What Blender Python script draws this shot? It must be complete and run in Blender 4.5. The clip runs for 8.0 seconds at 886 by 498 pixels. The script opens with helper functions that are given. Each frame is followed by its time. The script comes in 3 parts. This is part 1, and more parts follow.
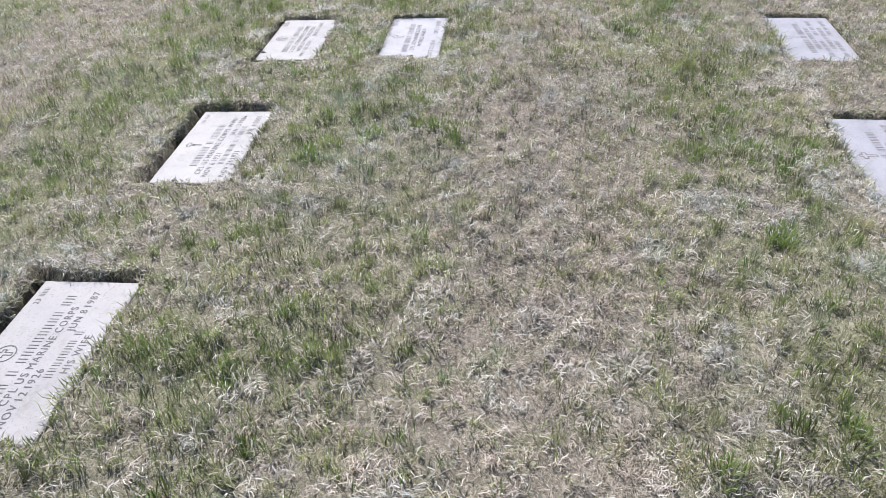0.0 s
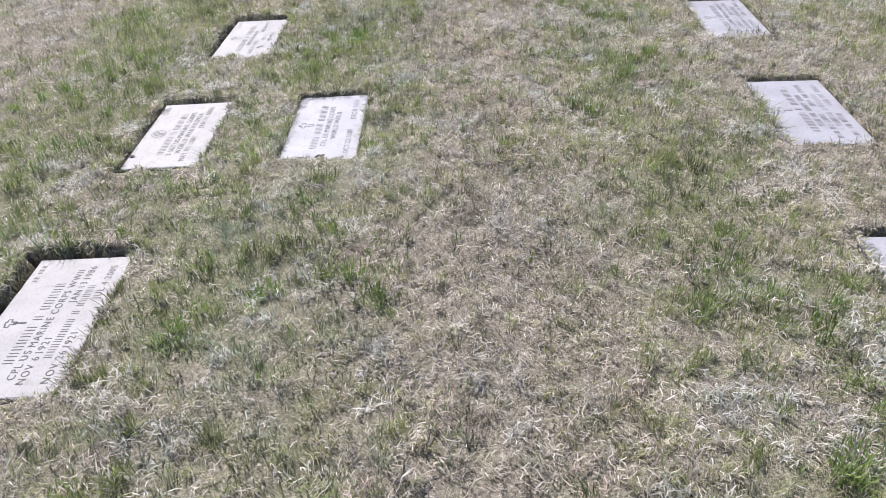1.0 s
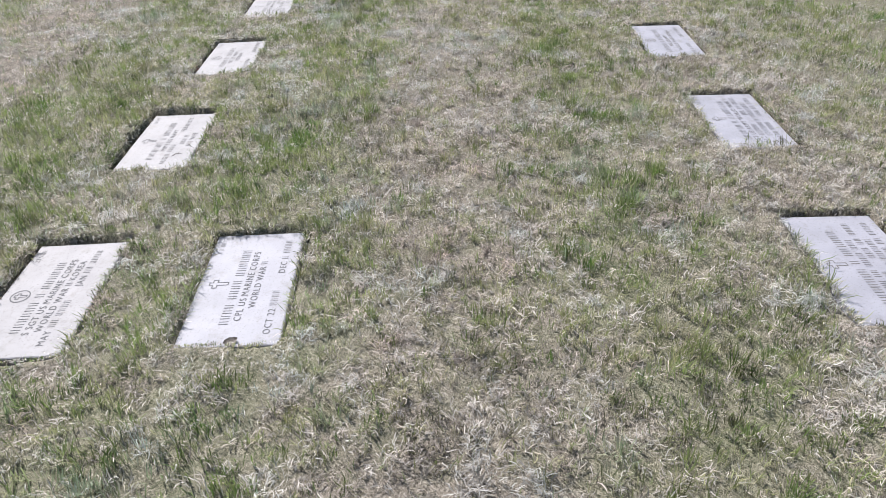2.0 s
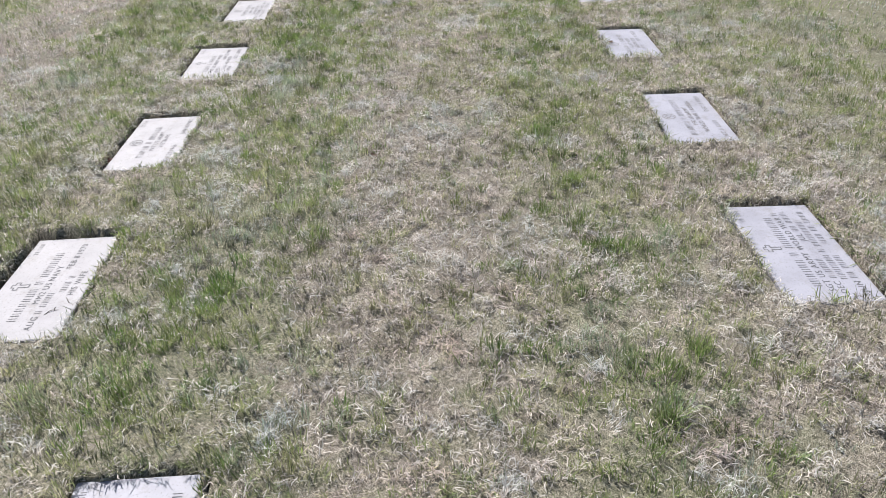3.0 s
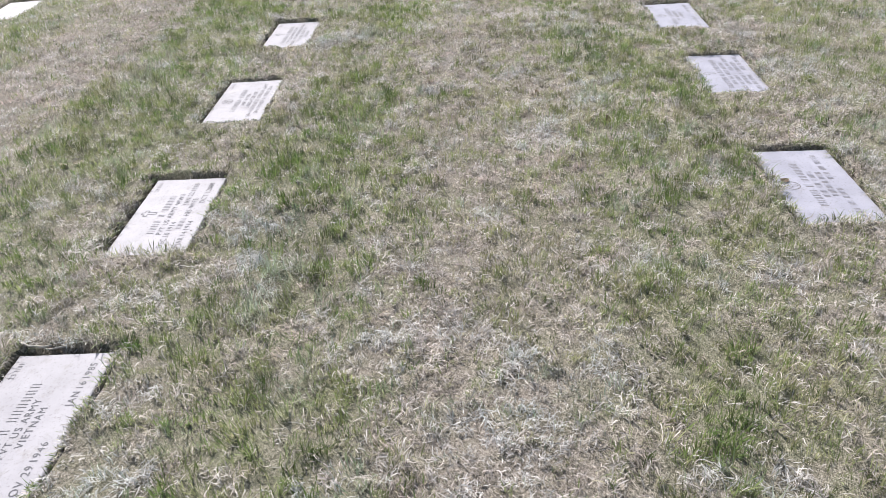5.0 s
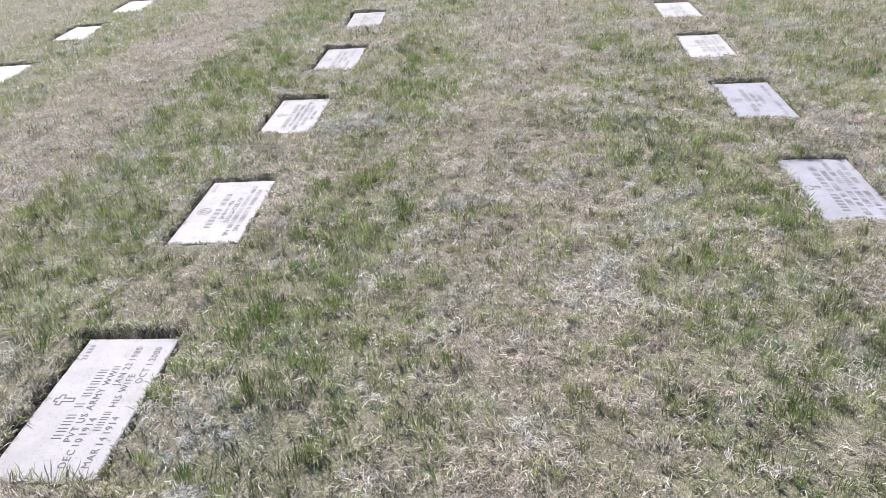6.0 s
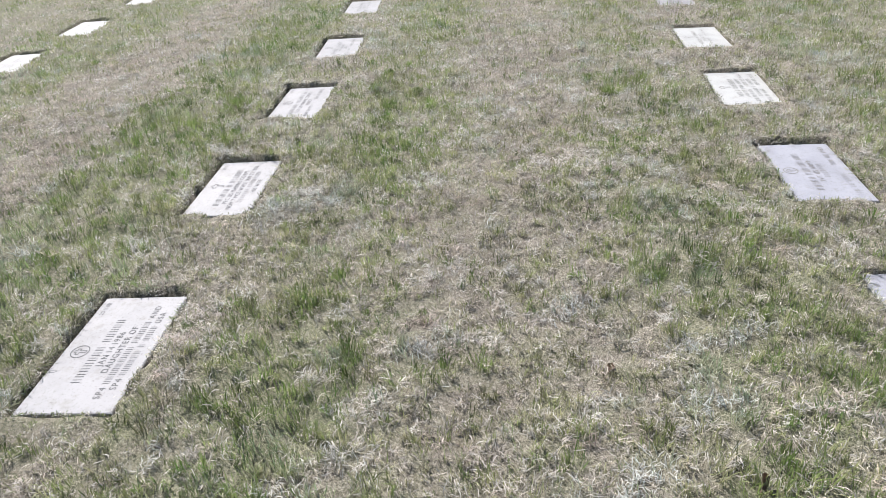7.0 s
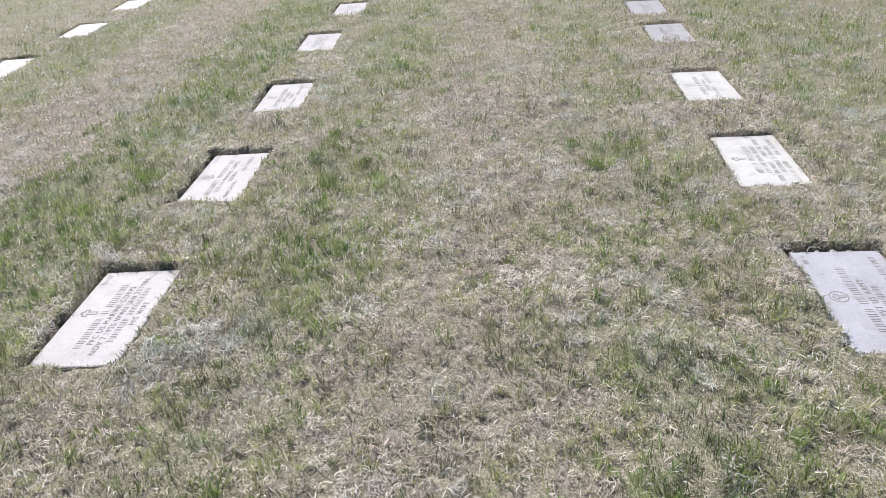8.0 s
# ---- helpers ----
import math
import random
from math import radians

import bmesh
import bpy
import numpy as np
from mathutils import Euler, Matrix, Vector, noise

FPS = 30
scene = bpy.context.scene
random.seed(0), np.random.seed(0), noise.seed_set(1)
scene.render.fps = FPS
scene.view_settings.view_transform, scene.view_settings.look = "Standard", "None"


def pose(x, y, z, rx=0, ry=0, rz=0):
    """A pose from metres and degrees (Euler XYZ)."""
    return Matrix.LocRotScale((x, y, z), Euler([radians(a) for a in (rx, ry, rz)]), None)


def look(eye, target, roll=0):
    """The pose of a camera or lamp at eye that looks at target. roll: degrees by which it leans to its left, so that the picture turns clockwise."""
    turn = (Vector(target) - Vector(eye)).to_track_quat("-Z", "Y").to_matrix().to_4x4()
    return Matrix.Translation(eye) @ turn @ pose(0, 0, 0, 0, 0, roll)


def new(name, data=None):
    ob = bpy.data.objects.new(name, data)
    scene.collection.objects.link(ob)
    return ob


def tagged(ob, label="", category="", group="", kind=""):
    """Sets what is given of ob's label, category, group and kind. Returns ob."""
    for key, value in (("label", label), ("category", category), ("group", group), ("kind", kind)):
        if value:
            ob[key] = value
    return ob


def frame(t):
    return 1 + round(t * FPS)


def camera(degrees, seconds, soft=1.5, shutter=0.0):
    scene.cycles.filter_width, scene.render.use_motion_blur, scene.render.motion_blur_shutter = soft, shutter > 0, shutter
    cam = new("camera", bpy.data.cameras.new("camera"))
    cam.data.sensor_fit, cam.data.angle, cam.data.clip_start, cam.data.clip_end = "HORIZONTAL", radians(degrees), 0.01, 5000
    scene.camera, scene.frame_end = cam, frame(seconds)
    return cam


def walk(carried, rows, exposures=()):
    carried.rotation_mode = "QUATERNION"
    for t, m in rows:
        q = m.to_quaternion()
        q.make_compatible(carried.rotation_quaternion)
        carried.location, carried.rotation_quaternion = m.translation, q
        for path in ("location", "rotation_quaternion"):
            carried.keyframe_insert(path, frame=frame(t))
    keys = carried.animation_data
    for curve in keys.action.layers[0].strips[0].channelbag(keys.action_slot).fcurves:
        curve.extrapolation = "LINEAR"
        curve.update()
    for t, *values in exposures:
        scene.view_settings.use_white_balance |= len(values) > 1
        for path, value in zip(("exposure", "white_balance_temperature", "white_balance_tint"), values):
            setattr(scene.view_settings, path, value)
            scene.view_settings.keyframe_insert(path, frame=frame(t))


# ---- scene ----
cam = camera(63.0, 8.0, soft=0.5)
PATH = [
    (0, (0.432, -0.094, 1.357), (0.183, 1.511, 0.19), -2.9),
    (0.2, (0.436, 0.074, 1.359), (0.137, 1.677, 0.202), -2.8),
    (0.5, (0.406, 0.344, 1.341), (0.113, 1.953, 0.189), -2.3),
    (0.7, (0.396, 0.55, 1.356), (0.222, 2.174, 0.202), -1.7),
    (0.8, (0.395, 0.657, 1.359), (0.269, 2.288, 0.208), -2.1),
    (1, (0.413, 0.848, 1.357), (0.302, 2.479, 0.204), -3.5),
    (1.2, (0.421, 1.066, 1.36), (0.325, 2.728, 0.252), -3.8),
    (1.5, (0.426, 1.306, 1.381), (0.355, 2.974, 0.28), -3.1),
    (1.7, (0.407, 1.485, 1.372), (0.357, 3.162, 0.283), -2.6),
    (2.8, (0.534, 2.555, 1.437), (0.534, 4.238, 0.356), -2.2),
    (3, (0.518, 2.786, 1.451), (0.521, 4.469, 0.37), -2.3),
    (3.2, (0.503, 2.993, 1.454), (0.513, 4.674, 0.371), -2.7),
    (3.5, (0.503, 3.256, 1.453), (0.497, 4.927, 0.355), -2.6),
    (3.8, (0.492, 3.604, 1.479), (0.368, 5.276, 0.389), -3.6),
    (4, (0.463, 3.799, 1.472), (0.313, 5.469, 0.381), -3.3),
    (4.2, (0.444, 4.003, 1.486), (0.288, 5.673, 0.396), -4.0),
    (4.5, (0.427, 4.252, 1.481), (0.301, 5.912, 0.373), -4.6),
    (4.7, (0.449, 4.448, 1.457), (0.323, 6.118, 0.364), -4.2),
    (5.8, (0.422, 5.546, 1.436), (0.301, 7.256, 0.406), -3.7),
    (6, (0.418, 5.747, 1.435), (0.218, 7.474, 0.446), -4.1),
    (6.2, (0.406, 5.96, 1.445), (0.168, 7.683, 0.458), -4.0),
    (6.5, (0.39, 6.263, 1.434), (0.149, 7.988, 0.45), -3.7),
    (6.7, (0.411, 6.46, 1.451), (0.191, 8.184, 0.461), -4.3),
    (7, (0.47, 6.794, 1.431), (0.261, 8.519, 0.44), -4.4),
    (7.2, (0.503, 6.996, 1.453), (0.271, 8.724, 0.473), -4.4),
    (7.5, (0.519, 7.264, 1.442), (0.28, 8.992, 0.463), -3.9),
    (7.7, (0.531, 7.473, 1.464), (0.3, 9.2, 0.481), -4.5),
    (8, (0.585, 7.774, 1.457), (0.401, 9.509, 0.48), -4.6),
]
EXPOSURE = 0.98
# the camera's brightness and white balance drift a little: seconds, stops, kelvin, tint
DRIFT = [(0, 0.0, 6280, 12), (0.5, -0.02, 6430, 13), (1, 0.02, 6380, 14), (1.5, -0.06, 6380, 11), (3, -0.02, 6440, 11), (3.5, 0.0, 6640, 8),
         (4, 0.02, 6600, 9), (4.5, 0.02, 6380, 12), (6, 0.09, 6350, 14), (6.5, 0.01, 6400, 9), (7, 0.03, 6420, 9), (8, 0.03, 6450, 11)]
walk(cam, [(t, look(eye, target, roll)) for t, eye, target, roll in PATH],
     [(t, EXPOSURE + stops, kelvin, tint) for t, stops, kelvin, tint in DRIFT])

# ---------------------------------------------------------------- light
SUN_ELEVATION, SUN_AZIMUTH = 46.0, 32.0  # degrees; azimuth to the left of the way ahead (+y)

world = bpy.data.worlds.new("sky")
scene.world = world
world.use_nodes = True
wn, wl = world.node_tree.nodes, world.node_tree.links
wn.clear()
sky = wn.new("ShaderNodeTexSky")
sky.sky_type, sky.sun_disc = "NISHITA", False
sky.sun_elevation, sky.sun_rotation = radians(SUN_ELEVATION), radians(-SUN_AZIMUTH)
sky_out = wn.new("ShaderNodeBackground")
sky_out.inputs["Strength"].default_value = 0.068
world_out = wn.new("ShaderNodeOutputWorld")
wl.new(sky.outputs["Color"], sky_out.inputs["Color"])
wl.new(sky_out.outputs["Background"], world_out.inputs["Surface"])

sun_data = bpy.data.lights.new("sun", "SUN")
sun_data.energy, sun_data.angle, sun_data.color = 5.0, radians(0.5), (1.0, 0.965, 0.93)
sun = new("sun", sun_data)
a, e = radians(SUN_AZIMUTH), radians(SUN_ELEVATION)
sun.matrix_world = look((-30 * math.sin(a) * math.cos(e), 30 * math.cos(a) * math.cos(e), 30 * math.sin(e)), (0, 0, 0))


# ---------------------------------------------------------------- materials
class Nodes:
    """A small writer of node materials."""

    def __init__(self, name):
        self.mat = bpy.data.materials.new(name)
        self.mat.use_nodes = True
        self.tree = self.mat.node_tree
        self.tree.nodes.clear()
        self.out = self.add("ShaderNodeOutputMaterial")

    def add(self, kind, **values):
        node = self.tree.nodes.new(kind)
        for key, value in values.items():
            node.inputs[key].default_value = value
        return node

    def link(self, a, b):
        self.tree.links.new(a, b)

    def noise(self, scale, detail=4.0, rough=0.55, vector=None):
        n = self.add("ShaderNodeTexNoise", Scale=scale, Detail=detail, Roughness=rough)
        if vector is not None:
            self.link(vector, n.inputs["Vector"])
        return n.outputs["Fac"]

    def add_noise_colour(self, scale, vector):
        n = self.add("ShaderNodeTexNoise", Scale=scale, Detail=2.0)
        self.link(vector, n.inputs["Vector"])
        return n.outputs["Color"]

    def ramp(self, fac, stops):
        n = self.add("ShaderNodeValToRGB")
        while len(n.color_ramp.elements) < len(stops):
            n.color_ramp.elements.new(0.5)
        for el, (at, col) in zip(n.color_ramp.elements, stops):
            el.position, el.color = at, (*col, 1)
        self.link(fac, n.inputs["Fac"])
        return n.outputs["Color"]

    def mix(self, fac, a, b, blend="MIX"):
        n = self.add("ShaderNodeMix")
        n.data_type, n.blend_type = "RGBA", blend
        for value, key in ((fac, 0), (a, 6), (b, 7)):
            if isinstance(value, (int, float)):
                n.inputs[key].default_value = value
            elif isinstance(value, tuple):
                n.inputs[key].default_value = (*value, 1)
            else:
                self.link(value, n.inputs[key])
        return n.outputs[2]

    def math(self, op, a, b=0.0):
        n = self.add("ShaderNodeMath")
        n.operation = op
        for value, key in ((a, 0), (b, 1)):
            if isinstance(value, (int, float)):
                n.inputs[key].default_value = value
            else:
                self.link(value, n.inputs[key])
        return n.outputs[0]

    def bump(self, height, strength, distance):
        n = self.add("ShaderNodeBump", Strength=strength, Distance=distance)
        self.link(height, n.inputs["Height"])
        return n.outputs["Normal"]

    def coords(self, which="Object"):
        return self.add("ShaderNodeTexCoord").outputs[which]

    def attr(self, name):
        n = self.add("ShaderNodeAttribute")
        n.attribute_name = name
        return n.outputs["Fac"]

    def principled(self, colour, rough=0.7, normal=None, metal=0.0, spec=0.5):
        n = self.add("ShaderNodeBsdfPrincipled", Metallic=metal)
        n.inputs["Specular IOR Level"].default_value = spec
        for value, key in ((colour, "Base Color"), (rough, "Roughness"), (normal, "Normal")):
            if value is None:
                continue
            if isinstance(value, (int, float)):
                n.inputs[key].default_value = value
            elif isinstance(value, tuple):
                n.inputs[key].default_value = (*value, 1)
            else:
                self.link(value, n.inputs[key])
        self.link(n.outputs[0], self.out.inputs["Surface"])
        return n


def soil_material():
    m = Nodes("soil")
    pos = m.coords("Object")
    strands = []
    for turn, wide, seed in ((0.3, 900.0, 0.0), (1.3, 800.0, 3.0), (2.4, 850.0, 7.0)):
        swirl = m.add("ShaderNodeMapping")
        swirl.inputs["Rotation"].default_value = (0, 0, turn)
        swirl.inputs["Location"].default_value = (seed, seed, 0)
        bent = m.mix(0.02, pos, m.add_noise_colour(9.0, pos), "ADD")
        m.link(bent, swirl.inputs["Vector"])
        squeeze = m.add("ShaderNodeMapping")
        squeeze.inputs["Scale"].default_value = (wide, 55.0, 55.0)
        m.link(swirl.outputs[0], squeeze.inputs["Vector"])
        strands.append(m.noise(1.0, 2, 0.5, squeeze.outputs[0]))
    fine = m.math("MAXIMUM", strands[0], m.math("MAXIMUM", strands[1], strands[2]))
    # straw strands; the near-black low stops paint shade into the gaps between them
    shaded_thatch = m.ramp(fine, [(0.48, (0.036, 0.031, 0.024)), (0.585, (0.215, 0.187, 0.150)), (0.73, (0.56, 0.505, 0.44))])
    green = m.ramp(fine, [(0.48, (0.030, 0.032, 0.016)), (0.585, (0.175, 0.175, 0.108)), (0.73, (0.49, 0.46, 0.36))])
    lawn = m.mix(m.attr("lush"), shaded_thatch, green)
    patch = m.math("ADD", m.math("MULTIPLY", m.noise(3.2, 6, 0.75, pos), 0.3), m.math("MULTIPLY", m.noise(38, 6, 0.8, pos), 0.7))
    # lawn with few or no blades: their missing self-shadow darkens these colours
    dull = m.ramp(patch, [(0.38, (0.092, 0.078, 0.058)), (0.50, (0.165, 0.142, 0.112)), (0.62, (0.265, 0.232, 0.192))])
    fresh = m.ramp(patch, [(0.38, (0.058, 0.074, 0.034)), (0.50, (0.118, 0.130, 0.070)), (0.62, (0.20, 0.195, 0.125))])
    distant_shaded = m.mix(m.attr("lush"), dull, fresh)
    lawn = m.mix(m.attr("turfed"), distant_shaded, lawn)
    # dark soil of the dug-outs, with their shade painted into its colour
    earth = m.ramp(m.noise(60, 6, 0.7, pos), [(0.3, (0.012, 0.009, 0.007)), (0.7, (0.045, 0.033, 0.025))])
    colour = m.mix(m.attr("bare_shade"), lawn, earth)
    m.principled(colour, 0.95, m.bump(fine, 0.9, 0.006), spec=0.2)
    return m.mat


def grass_material():
    """Turf blades, from fresh green to dead straw by the blade's own ripeness."""
    m = Nodes("turf_blades")
    ripe, tone = m.attr("ripe"), m.attr("tone")
    colour = m.ramp(ripe, [(0.0, (0.108, 0.208, 0.042)), (0.25, (0.265, 0.322, 0.118)), (0.45, (0.41, 0.40, 0.215)),
                           (0.6, (0.56, 0.487, 0.42)), (0.8, (0.685, 0.63, 0.575)), (1.0, (0.75, 0.725, 0.69))])
    colour = m.mix(m.attr("frost"), colour, (0.52, 0.565, 0.56))
    colour = m.mix(m.attr("blush"), colour, (0.60, 0.46, 0.41))
    colour = m.mix(1.0, colour, m.ramp(tone, [(0.0, (0.235, 0.23, 0.225)), (1.0, (1.0, 1.0, 1.0))]), "MULTIPLY")
    diffuse = m.add("ShaderNodeBsdfPrincipled", Roughness=0.55)
    diffuse.inputs["Specular IOR Level"].default_value = 0.3
    m.link(colour, diffuse.inputs["Base Color"])
    glow = m.add("ShaderNodeBsdfTranslucent")
    m.link(colour, glow.inputs["Color"])
    both = m.add("ShaderNodeMixShader", Fac=0.42)
    m.link(diffuse.outputs[0], both.inputs[1])
    m.link(glow.outputs[0], both.inputs[2])
    m.link(both.outputs[0], m.out.inputs["Surface"])
    return m.mat


def marble_material(name, base, dim):
    m = Nodes(name)
    pos = m.coords("Object")
    offset = m.add("ShaderNodeVectorMath")
    offset.operation = "ADD"
    shift = m.add("ShaderNodeObjectInfo").outputs["Random"]
    m.link(pos, offset.inputs[0])
    spread = m.math("MULTIPLY", shift, 40.0)
    m.link(spread, offset.inputs[1])
    p = offset.outputs[0]
    cloud = m.ramp(m.noise(7, 6, 0.6, p), [(0.35, dim), (0.62, base)])
    grain = m.noise(420, 3, 0.7, p)
    speck = m.ramp(m.noise(140, 3, 0.7, p), [(0.30, (0.62, 0.60, 0.57)), (0.42, (1, 1, 1))])
    stain = m.ramp(m.noise(18, 6, 0.75, p), [(0.34, (0.72, 0.69, 0.62)), (0.46, (1, 1, 1))])
    colour = m.mix(1.0, m.mix(0.55, cloud, stain, "MULTIPLY"), speck, "MULTIPLY")
    m.principled(colour, 0.6, m.bump(grain, 0.35, 0.0015), spec=0.3)
    return m.mat


def plain(name, dark, light, scale=60, rough=0.8, spec=0.3):
    m = Nodes(name)
    pos = m.coords("Object")
    n = m.noise(scale, 5, 0.65, pos)
    m.principled(m.ramp(n, [(0.3, dark), (0.7, light)]), rough, m.bump(n, 0.4, 0.002), spec=spec)
    return m.mat


SOIL, GRASS = soil_material(), grass_material()
MARBLE_WARM = marble_material("white_marble_warm", (0.250, 0.242, 0.254), (0.206, 0.199, 0.210))
MARBLE_COOL = marble_material("white_marble_cool", (0.284, 0.283, 0.318), (0.236, 0.235, 0.265))
MARBLE_BRIGHT = marble_material("white_marble_bright", (0.37, 0.365, 0.36), (0.31, 0.305, 0.30))
INK = plain("engraved_paint", (0.058, 0.057, 0.060), (0.135, 0.134, 0.14), 300)
INK_MID = plain("worn_engraving", (0.075, 0.069, 0.064), (0.15, 0.14, 0.128), 300)
INK_FAINT = plain("weathered_engraving", (0.125, 0.114, 0.104), (0.195, 0.182, 0.168), 300)


# ---------------------------------------------------------------- small builders
def finish(bm, name, material, smooth=False):
    me = bpy.data.meshes.new(name)
    bm.to_mesh(me)
    bm.free()
    me.materials.append(material)
    if smooth:
        me.polygons.foreach_set("use_smooth", np.ones(len(me.polygons), bool))
    return me


def part(name, bm, material, parent, label=""):
    ob = new(name, finish(bm, name, material))
    ob.parent = parent
    return tagged(ob, label)


def value_noise(x, y, size, seed):
    """Smooth noise in 0..1 with features of the given size."""
    u, v = np.asarray(x) / size + 100.0, np.asarray(y) / size + 100.0
    i, j = np.floor(u).astype(np.int64), np.floor(v).astype(np.int64)
    f, g = u - i, v - j
    f, g = f * f * (3 - 2 * f), g * g * (3 - 2 * g)

    def corner(a, b):
        h = (a * 374761393 + b * 668265263 + seed * 974711) & 0x7FFFFFFF
        h = ((h ^ (h >> 13)) * 1274126177) & 0x7FFFFFFF
        return ((h ^ (h >> 16)) & 0xFFFF) / 65535.0

    return (corner(i, j) * (1 - f) + corner(i + 1, j) * f) * (1 - g) + (corner(i, j + 1) * (1 - f) + corner(i + 1, j + 1) * f) * g


# ---------------------------------------------------------------- the plan of the markers
LENGTH, HEIGHT, THICK = 0.635, 0.320, 0.10
# far edge's middle x, far edge's y, turn in degrees, gap far, gap on the outer side, how far turf covers the near edge
LEFT_ROW = [
    (-0.940, 1.522, 2.2, 0.042, 0.055), (-0.915, 2.757, 2.4, 0.046, 0.075), (-0.927, 4.003, 2.4, 0.030, 0.020, 0.02),
    (-0.912, 5.230, 1.2, 0.035, 0.040), (-0.904, 6.456, 1.2, 0.032, 0.030, 0.045), (-0.902, 7.655, 1.5, 0.035, 0.030, 0.06),
    (-0.935, 8.955, 1.4, 0.018, 0.026, 0.0), (-0.937, 10.245, 1.6, 0.018, 0.032, 0.0), (-0.920, 11.520, 1.2, 0.030, 0.030, 0.035),
    (-0.962, 12.880, 3.0, 0.025, 0.025, 0.03), (-1.065, 14.455, 3.5, 0.020, 0.020, 0.0), (-1.045, 15.880, 3.0, 0.020, 0.020, 0.05)]
PAIR_STONE = (-0.281, 4.030, 1.8, -0.006, 0.004, 0.02)
RIGHT_ROW = [
    (1.735, 2.780, -1.0, 0.026, 0.006), (1.777, 4.037, -1.0, 0.035, 0.014), (1.787, 5.257, -0.6, 0.035, 0.018, 0.06),
    (1.777, 6.500, -1.2, 0.030, 0.016, 0.03), (1.770, 7.725, -1.2, 0.030, 0.014, 0.07), (1.797, 9.055, -1.0, -0.012, -0.012, 0.0),
    (1.795, 10.252, -1.3, 0.042, 0.006, 0.0), (1.803, 11.480, -1.8, 0.000, -0.010, 0.02), (1.837, 12.690, -1.2, 0.028, 0.006, 0.03),
    (1.890, 14.090, -1.0, 0.030, 0.006, 0.06), (1.893, 15.100, -1.0, 0.020, 0.006)]
FAR_ROW = [
    (-3.660, 10.110, 3.0, 0.025, 0.025), (-3.710, 11.420, 5.5, 0.030, 0.025, 0.03), (-3.800, 12.850, 6.0, 0.025, 0.020, 0.02),
    (-3.830, 14.130, 5.5, 0.020, 0.020, 0.02), (-3.870, 15.590, 6.0, 0.020, 0.020, 0.02), (-3.960, 16.960, 6.0, 0.020, 0.020, 0.02)]
PLAN = LEFT_ROW + [PAIR_STONE] + RIGHT_ROW + FAR_ROW


ROW_SHIFT = 0.015


def centre_of(row):
    x, y, turn = row[0] + ROW_SHIFT, row[1], row[2]
    return x + math.sin(radians(turn)) * LENGTH / 2, y - math.cos(radians(turn)) * LENGTH / 2


def pit_depth(x, y):
    """How far a place lies inside the dug-out round a marker (metres, below 0 outside), and inside the stone itself."""
    pit, stone = np.full(x.shape, -9.0), np.full(x.shape, -9.0)
    for row in PLAN:
        cx, cy = centre_of(row)
        t = radians(row[2])
        near = (np.abs(x - cx) < 0.7) & (np.abs(y - cy) < 0.7)
        if not near.any():
            continue
        dx, dy = x[near] - cx, y[near] - cy
        u, v = dx * math.cos(t) + dy * math.sin(t), -dx * math.sin(t) + dy * math.cos(t)
        outer = -1.0 if cx < 1.0 else 1.0
        wobble = (value_noise(x[near], y[near], 0.05, 5) - 0.5) * 0.040 * min(1.0, max(0.2, (row[3] + row[4]) / 0.06))
        lo_u, hi_u = -HEIGHT / 2 - (0.72 * row[4] if outer < 0 else 0.004), HEIGHT / 2 + (0.72 * row[4] if outer > 0 else 0.004)
        p = np.minimum(np.minimum(u - lo_u, hi_u - u), np.minimum(v + LENGTH / 2 + 0.002, LENGTH / 2 + 0.8 * row[3] - v))
        pit[near] = np.maximum(pit[near], p + wobble)
        s = np.minimum(HEIGHT / 2 - np.abs(u), LENGTH / 2 - np.abs(v))
        stone[near] = np.maximum(stone[near], s)
    return pit, stone


def lawn_height(x, y):
    base = 0.012 + (value_noise(x, y, 0.9, 1) - 0.5) * 0.014 + (value_noise(x, y, 0.16, 2) - 0.5) * 0.012 + (value_noise(x, y, 0.06, 3) - 0.5) * 0.014
    pit, _ = pit_depth(x, y)
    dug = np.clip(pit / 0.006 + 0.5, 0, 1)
    lip = np.exp(-((pit + 0.03) / 0.035) ** 2) * 0.008 * (pit < 0.02)
    return base * (1 - dug) + lip - 0.065 * dug, dug


# places where fresh green comes through: x, y, radius
GREEN_PATCHES = [
    (-0.38, 1.24, 0.22), (-1.77, 2.99, 0.40), (-0.19, 2.79, 0.22), (1.18, 2.62, 0.20), (1.15, 1.14, 0.18),
    (-1.74, 5.06, 0.40), (-0.19, 4.67, 0.25), (0.14, 3.57, 0.15), (1.16, 3.13, 0.18),
    (-0.14, 5.53, 0.20), (-0.23, 7.56, 0.30), (1.11, 6.06, 0.15), (1.09, 5.16, 0.14), (-0.26, 6.20, 0.14),
    (-1.92, 8.04, 0.30), (0.90, 6.96, 0.20), (1.08, 5.52, 0.20), (-0.31, 8.84, 0.25), (-0.45, 7.80, 0.25), (-1.62, 8.59, 0.30),
    (-0.20, 11.21, 0.25), (-1.64, 10.84, 0.25), (-0.39, 14.02, 0.30), (-0.28, 10.06, 0.15), (-0.12, 3.08, 0.20), (-1.42, 4.30, 0.34), (0.86, 3.70, 0.16),
    (-0.36, 2.55, 0.26), (-0.30, 4.36, 0.26), (-0.60, 3.75, 0.14), (-0.36, 8.45, 0.22),
    (-1.41, 7.95, 0.25), (-1.50, 10.70, 0.30)]


